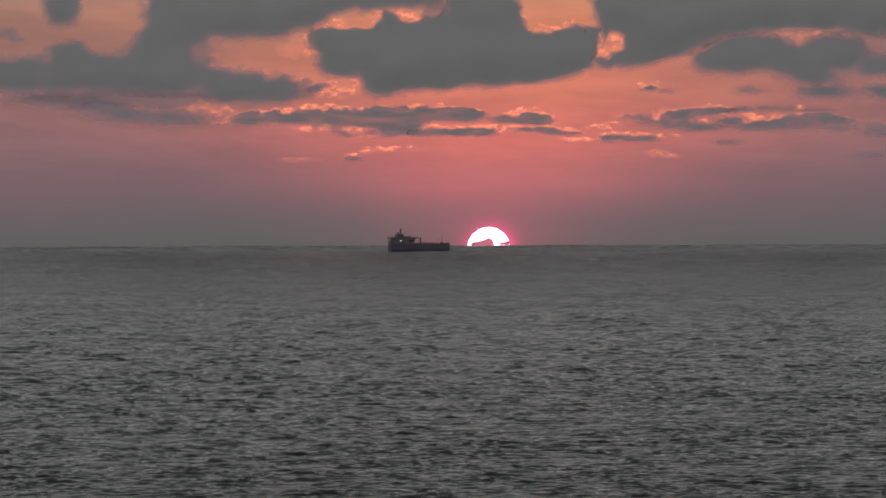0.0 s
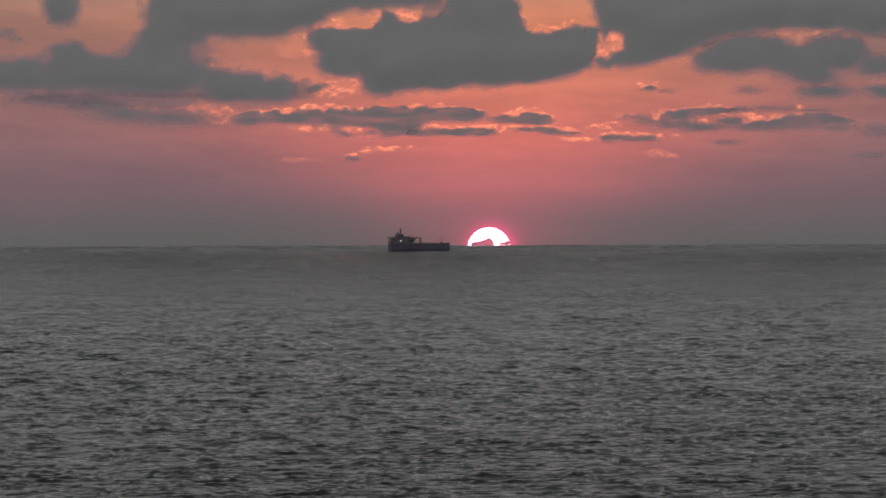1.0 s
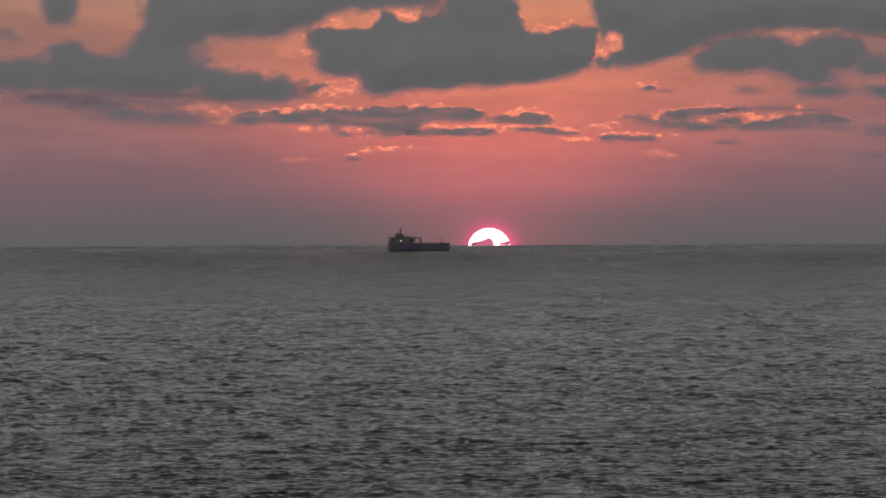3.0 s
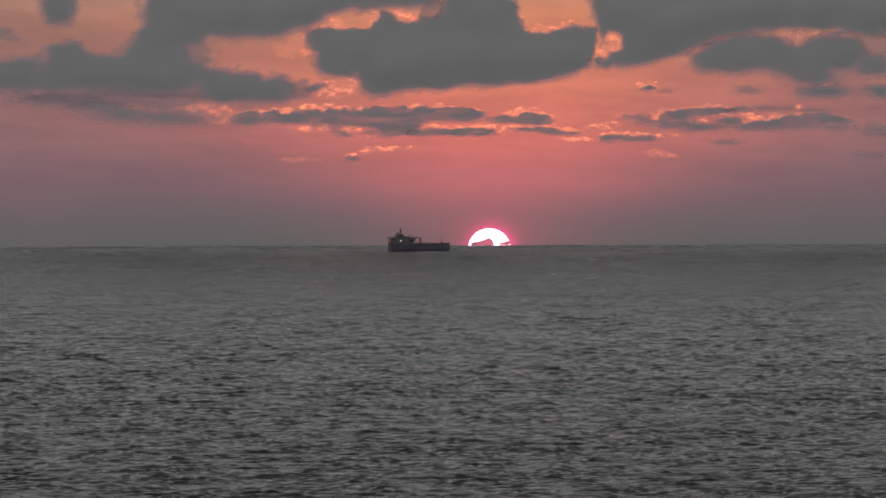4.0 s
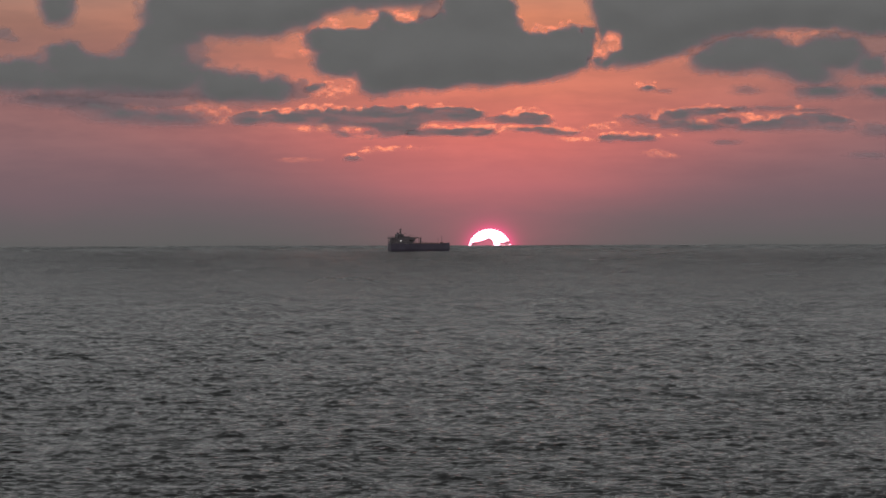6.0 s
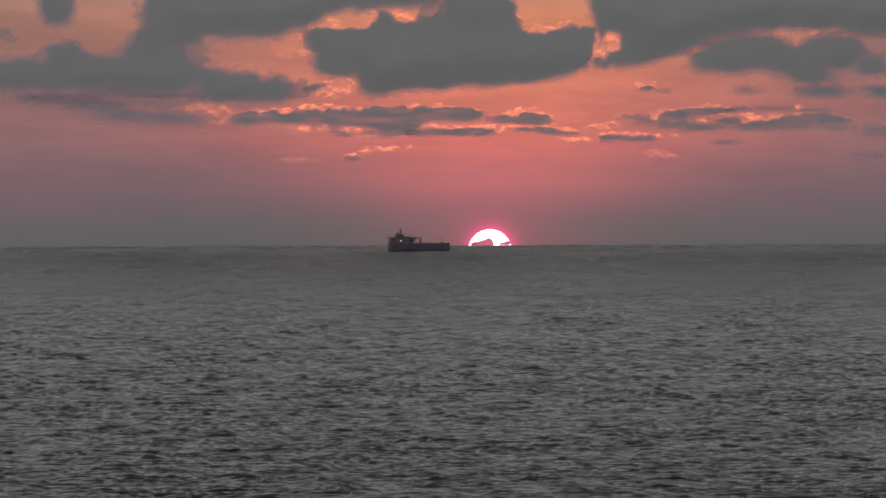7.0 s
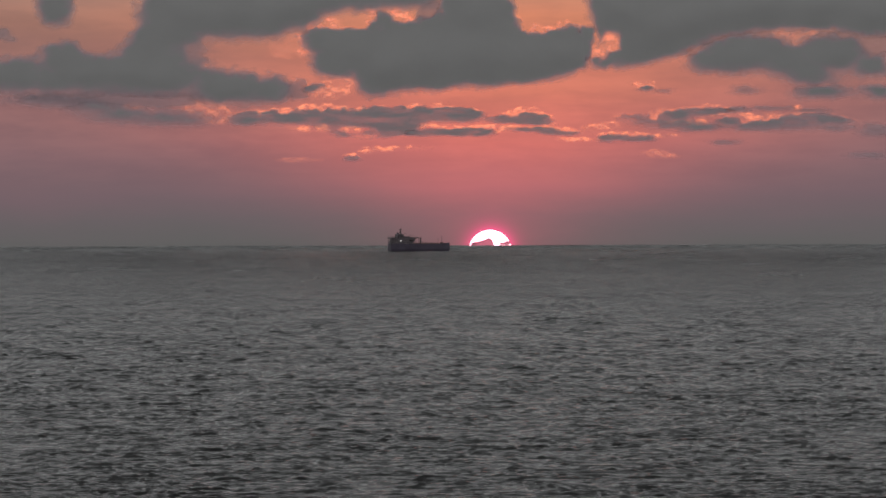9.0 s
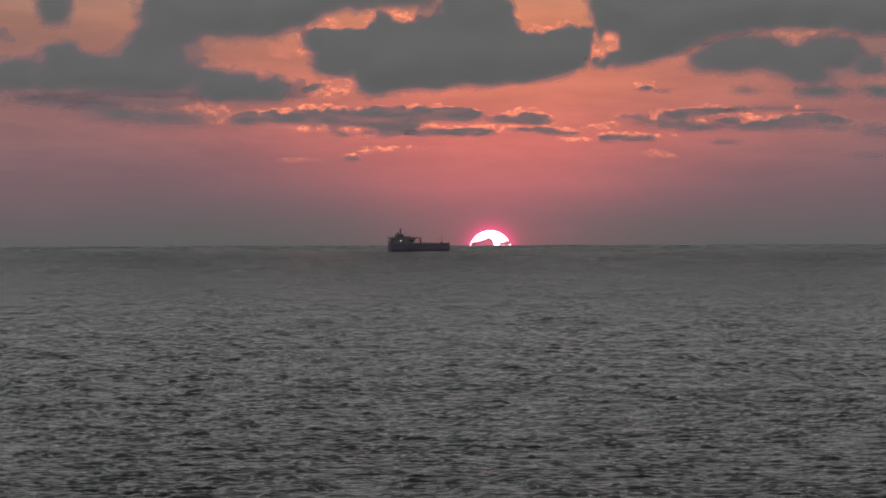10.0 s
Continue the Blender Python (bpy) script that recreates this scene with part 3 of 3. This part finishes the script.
make_cloud("thin orange sunlit wisp of cloud", "wisp", 4852.50, -0.20, 1.10, 0.40, [
    (44.8, 19.3, 2.6, 0.6), (47.4, 18.6, 2.4, 0.4)], glow=0.25)
make_cloud("thin orange sunlit wisp of cloud", "wisp", 4852.50, -0.23, 1.00, 0.40, [
    (33.6, 24.6, 3.3, 0.8), (35.9, 25.3, 1.4, 0.5)])
make_cloud("thin orange sunlit wisp of cloud", "wisp", 4852.50, -0.23, 0.80, 0.40, [
    (-27.4, 24.4, 4.1, 0.7), (-24.8, 24.9, 1.4, 0.6)])
make_cloud("low dark cloud bank crossing the setting sun", "low", 4955.00, -0.03, 0.14, 0.40, [
    (8.2, 0.2, 1.5, 0.5), (9.1, 0.5, 1.1, 0.6), (9.6, 0.9, 0.6, 0.6), (9.7, 0.0, 0.9, 0.7), (7.0, 0.2, 0.9, 0.4)])
make_cloud("low dark cloud bank crossing the setting sun", "low", 4955.00, -0.03, 0.14, 0.40, [
    (12.7, 0.3, 1.1, 0.3), (13.6, 0.5, 0.5, 0.4)])
make_cloud("thin cloud streak across the foot of the sun", "low", 4955.00, -0.03, 0.14, 0.40, [
    (6.1, 0.3, 1.2, 0.2)])


# ---------------------------------------------------------------- ship
def make_ship():
    """Small coastal tanker, bow towards +x, waterline at z = 0."""
    ship = new("tanker_ship")
    tagged(ship, "dark blue coastal tanker with grey superstructure aft, at anchor", "ship")
    L, B, D = 57.0, 10.5, 7.2
    bm = bmesh.new()
    n = 29
    ring = []
    for i in range(n):
        f = i / (n - 1)
        x = -L / 2 + L * f
        w = B / 2 * (1 - max(0, (f - 0.78) / 0.22) ** 2.2) * (0.86 + 0.14 * min(1, f / 0.12))
        w = max(w, 0.05)
        top = D + 1.2 * max(0, (f - 0.86) / 0.14) ** 0.5 * 0.8 + (0.5 if f < 0.25 else 0)
        flare = 0.8 - 0.25 * max(0, (f - 0.8) / 0.2)
        rake = 1.6 * max(0, (f - 0.85) / 0.15)
        ring.append([bm.verts.new((x + (rake if z > 2 else 0), s * w * k, z))
                     for s, k, z in ((-1, 1, top), (-1, 0.99, 2.4), (-1, flare, -1.5), (1, flare, -1.5), (1, 0.99, 2.4), (1, 1, top))])
    for a, b in zip(ring, ring[1:]):
        for j in range(6):
            bm.faces.new((a[j], b[j], b[(j + 1) % 6], a[(j + 1) % 6]))
    bm.faces.new(ring[0]), bm.faces.new(ring[-1][::-1])
    bmesh.ops.recalc_face_normals(bm, faces=bm.faces)
    hull = part("hull", bm, HULL_BLUE, ship, "weathered dark blue steel hull")
    bm = bmesh.new()
    box(bm, -L / 2 + 1, L / 2 - 9, -B / 2 - 0.03, B / 2 + 0.03, -0.6, 0.5, 0.02)
    part("boot_stripe", bm, HULL_RED, hull, "dull red waterline stripe")
    bm = bmesh.new()
    box(bm, -13, 21, -B / 2 - 0.08, B / 2 + 0.08, 6.8, 7.1, 0.05)
    part("rubbing_strake", bm, HULL_BLUE, hull)
    # superstructure
    x0 = -L / 2
    for a, b, h0, h1, wd in ((0.6, 22, 7.4, 9.8, 9.6), (4.6, 23.2, 9.8, 12.6, 9.0), (6.2, 18.4, 12.6, 14.3, 8.2)):
        bm = bmesh.new()
        box(bm, x0 + a, x0 + b, -wd / 2, wd / 2, h0, h1, 0.12)
        box(bm, x0 + a - 0.4, x0 + b + 0.4, -wd / 2 - 0.4, wd / 2 + 0.4, h1 - 0.12, h1 + 0.02)
        deck = part("deckhouse", bm, WHITE, ship, "grey steel deckhouse tier")
        for i in range(int((b - a) / 2)):
            bm = bmesh.new()
            xx = x0 + a + 1 + i * 2
            box(bm, xx, xx + 0.7, -wd / 2 - 0.03, -wd / 2 + 0.05, h0 + 0.7, h0 + 1.4, 0.02)
            part("window", bm, GLASS, deck)
    bm = bmesh.new()
    box(bm, x0 + 7.0, x0 + 12.6, -4.2, 4.2, 14.32, 16.2, 0.15)
    box(bm, x0 + 6.6, x0 + 13.2, -4.6, 4.6, 16.1, 16.3, 0.05)
    bridge = part("bridge", bm, WHITE, ship, "grey wheelhouse")
    for s in (-1, 1):
        bm = bmesh.new()
        box(bm, x0 + 9.5, x0 + 12.3, min(s * 4.2, s * 6.2), max(s * 4.2, s * 6.2), 14.2, 15.0, 0.05)
        part("bridge_wing", bm, WHITE, bridge)
    for i in range(4):
        bm = bmesh.new()
        box(bm, x0 + 7.4 + i * 1.3, x0 + 8.4 + i * 1.3, -4.24, -4.1, 14.9, 15.5, 0.02)
        part("window", bm, GLASS, bridge)
    bm = bmesh.new()
    bmesh.ops.create_uvsphere(bm, u_segments=12, v_segments=8, radius=0.55)
    bmesh.ops.translate(bm, verts=bm.verts, vec=(x0 + 9.6, -5.0, 10.2))
    part("deck_light", bm, LAMP, bridge, "lit white deck light")
    # boat deck reaching forward, open poop deck aft
    bm = bmesh.new()
    box(bm, x0 + 18.4, x0 + 27.6, -4.4, 4.4, 12.7, 13.6, 0.1)
    catwalk = part("boat_deck", bm, WHITE, ship)
    for xx in (20.0, 23.5, 27.2):
        for s in (-4.1, 4.1):
            bm = bmesh.new()
            tube(bm, (x0 + xx, s, 7.0), (x0 + xx, s, 12.7), 0.2)
            part("stanchion", bm, BUFF, catwalk)
    bm = bmesh.new()
    box(bm, x0 - 0.2, x0 + 6.4, -4.8, 4.8, 12.3, 13.2, 0.1)
    aft = part("poop_deck", bm, WHITE, ship)
    for xx in (0.5, 2.6):
        for s in (-4.5, 4.5):
            bm = bmesh.new()
            tube(bm, (x0 + xx, s, 7.4), (x0 + xx, s, 12.3), 0.2)
            part("stanchion", bm, BUFF, aft)
    bm = bmesh.new()
    box(bm, x0 + 1.4, x0 + 5.0, -3.6, 3.6, 9.8, 12.3, 0.1)
    part("steering_house", bm, WHITE, aft, "grey steel house under the poop deck")
    for s in (-4.7, 4.7):
        bm = bmesh.new()
        for zz in (13.7, 14.2):
            tube(bm, (x0 - 0.1, s, zz), (x0 + 6.2, s, zz), 0.06, seg=6)
        for i in range(5):
            tube(bm, (x0 + 0.1 + i * 1.5, s, 13.2), (x0 + 0.1 + i * 1.5, s, 14.2), 0.06, seg=6)
        part("railing", bm, BUFF, aft)
    # stays from the mast to the fore deck
    bm = bmesh.new()
    tube(bm, (x0 + 13.2, 0, 17.6), (x0 + 27.0, 0, 13.5), 0.07, seg=6)
    part("stay_wire", bm, BUFF, ship)
    # lifeboat
    bm = bmesh.new()
    bmesh.ops.create_uvsphere(bm, u_segments=16, v_segments=10, radius=1.0)
    bmesh.ops.scale(bm, verts=bm.verts, vec=(2.6, 0.9, 0.9))
    bmesh.ops.translate(bm, verts=bm.verts, vec=(x0 + 20.5, -4.4, 10.7))
    part("lifeboat", bm, HULL_RED, ship, "covered lifeboat")
    # funnel
    bm = bmesh.new()
    tube(bm, (x0 + 8.4, 0, 14.2), (x0 + 8.0, 0, 17.6), 1.1, 0.9, 20)
    funnel = part("funnel", bm, FUNNEL, ship, "dark funnel")
    bm = bmesh.new()
    tube(bm, (x0 + 8.0, 0.3, 17.5), (x0 + 7.9, 0.3, 18.1), 0.3)
    part("exhaust_pipe", bm, GLASS, funnel)
    # main mast
    bm = bmesh.new()
    tube(bm, (x0 + 10.6, 0, 15.9), (x0 + 10.6, 0, 19.2), 0.75, 0.4)
    tube(bm, (x0 + 10.6, 0, 19.1), (x0 + 10.6, 0, 22.4), 0.34, 0.14)
    tube(bm, (x0 + 10.6, -1.8, 19.2), (x0 + 10.6, 1.8, 19.2), 0.14)
    tube(bm, (x0 + 9.4, 0, 20.2), (x0 + 11.8, 0, 20.2), 0.12)
    for dy in (-0.9, 0.9):
        tube(bm, (x0 + 12.0, dy, 16.2), (x0 + 10.7, 0, 19.6), 0.16, 0.12)
    mast = part("radar_mast", bm, BUFF, ship)
    bm = bmesh.new()
    box(bm, x0 + 9.0, x0 + 12.2, -0.2, 0.2, 18.2, 18.7, 0.05)
    part("radar_scanner", bm, WHITE, mast)
    bm = bmesh.new()
    bmesh.ops.create_uvsphere(bm, u_segments=12, v_segments=8, radius=0.62)
    bmesh.ops.translate(bm, verts=bm.verts, vec=(x0 + 11.4, 0.6, 20.9))
    part("satellite_dome", bm, WHITE, mast, "grey satellite dome")
    for xx, yy, top in ((x0 + 7.6, -3.2, 18.6), (x0 + 12.4, 3.0, 18.9)):
        bm = bmesh.new()
        tube(bm, (xx, yy, 16.2), (xx, yy, top), 0.09, 0.05, 6)
        part("whip_aerial", bm, BUFF, bridge)
    # deck gear
    bm = bmesh.new()
    box(bm, -14, 20, -1.0, 1.0, 7.9, 8.1, 0.05)
    walkway = part("catwalk", bm, DECK, ship)
    for i in range(9):
        bm = bmesh.new()
        tube(bm, (-13 + i * 4, 0, 7.1), (-13 + i * 4, 0, 7.9), 0.14)
        part("stanchion", bm, BUFF, walkway)
    for yy in (-2.2, -1.6, 1.6, 2.2):
        bm = bmesh.new()
        tube(bm, (-14, yy, 7.5), (19, yy, 7.5), 0.16)
        part("cargo_pipe", bm, DECK, ship)
    for i in range(5):
        for s in (-3.4, 3.4):
            bm = bmesh.new()
            tube(bm, (-10 + i * 6, s, 7.1), (-10 + i * 6, s, 7.8), 0.6, seg=16)
            part("tank_hatch", bm, DECK, ship)
    bm = bmesh.new()
    tube(bm, (1.9, 0, 7.0), (1.9, 0, 13.2), 0.75, 0.6)
    crane = part("hose_crane", bm, BUFF, ship, "short deck crane post")
    bm = bmesh.new()
    tube(bm, (1.9, 0, 9.4), (8.6, 0.4, 8.8), 0.2, 0.12)
    part("jib", bm, BUFF, crane)
    bm = bmesh.new()
    tube(bm, (22.5, 0, 7.6), (22.5, 0, 14.4), 0.28, 0.14)
    tube(bm, (22.5, -0.9, 12.4), (22.5, 0.9, 12.4), 0.1)
    part("foremast", bm, BUFF, ship)
    bm = bmesh.new()
    tube(bm, (19.0, 0, 7.0), (19.0, 0, 12.0), 0.24, 0.14)
    part("vent_mast", bm, BUFF, ship)
    bm = bmesh.new()
    box(bm, 21.0, 24.0, -1.2, 1.2, 7.4, 8.6, 0.15)
    part("windlass", bm, DECK, ship)
    # rails
    for s in (-1, 1):
        bm = bmesh.new()
        yy = s * (B / 2 - 0.1)
        for zz in (7.7, 8.2):
            tube(bm, (-13, yy, zz), (18, yy, zz), 0.05, seg=6)
        for i in range(16):
            tube(bm, (-13 + i * 2.06, yy, 7.1), (-13 + i * 2.06, yy, 8.2), 0.05, seg=6)
        part("railing", bm, BUFF, ship)
    return ship


SHIP = make_ship()
SHIP.matrix_world = pose(-22.5, 4425.0, -0.55, 0, 0, 18)


# ---------------------------------------------------------------- everything that moves
def glide(ob, start, end):
    """An even drift from one place to another over the whole clip."""
    a, b = Vector(start), Vector(end)
    walk(ob, [(float(t), pose(*a.lerp(b, t / 10))) for t in range(11)])


def motions():
    glide(SWELL_A, (9.5, -9, 0), (-9.5, 10, 0))
    glide(SWELL_B, (7, 10, 0), (-7, -9, 0))
    glide(SUN_DISC, (47.8, 4985, -3.5), (49.4, 4985, -6.7))
    for ob, base, drift in DRIFTING:
        glide(ob, base, (base[0] + drift * 10, base[1], base[2]))


motions()
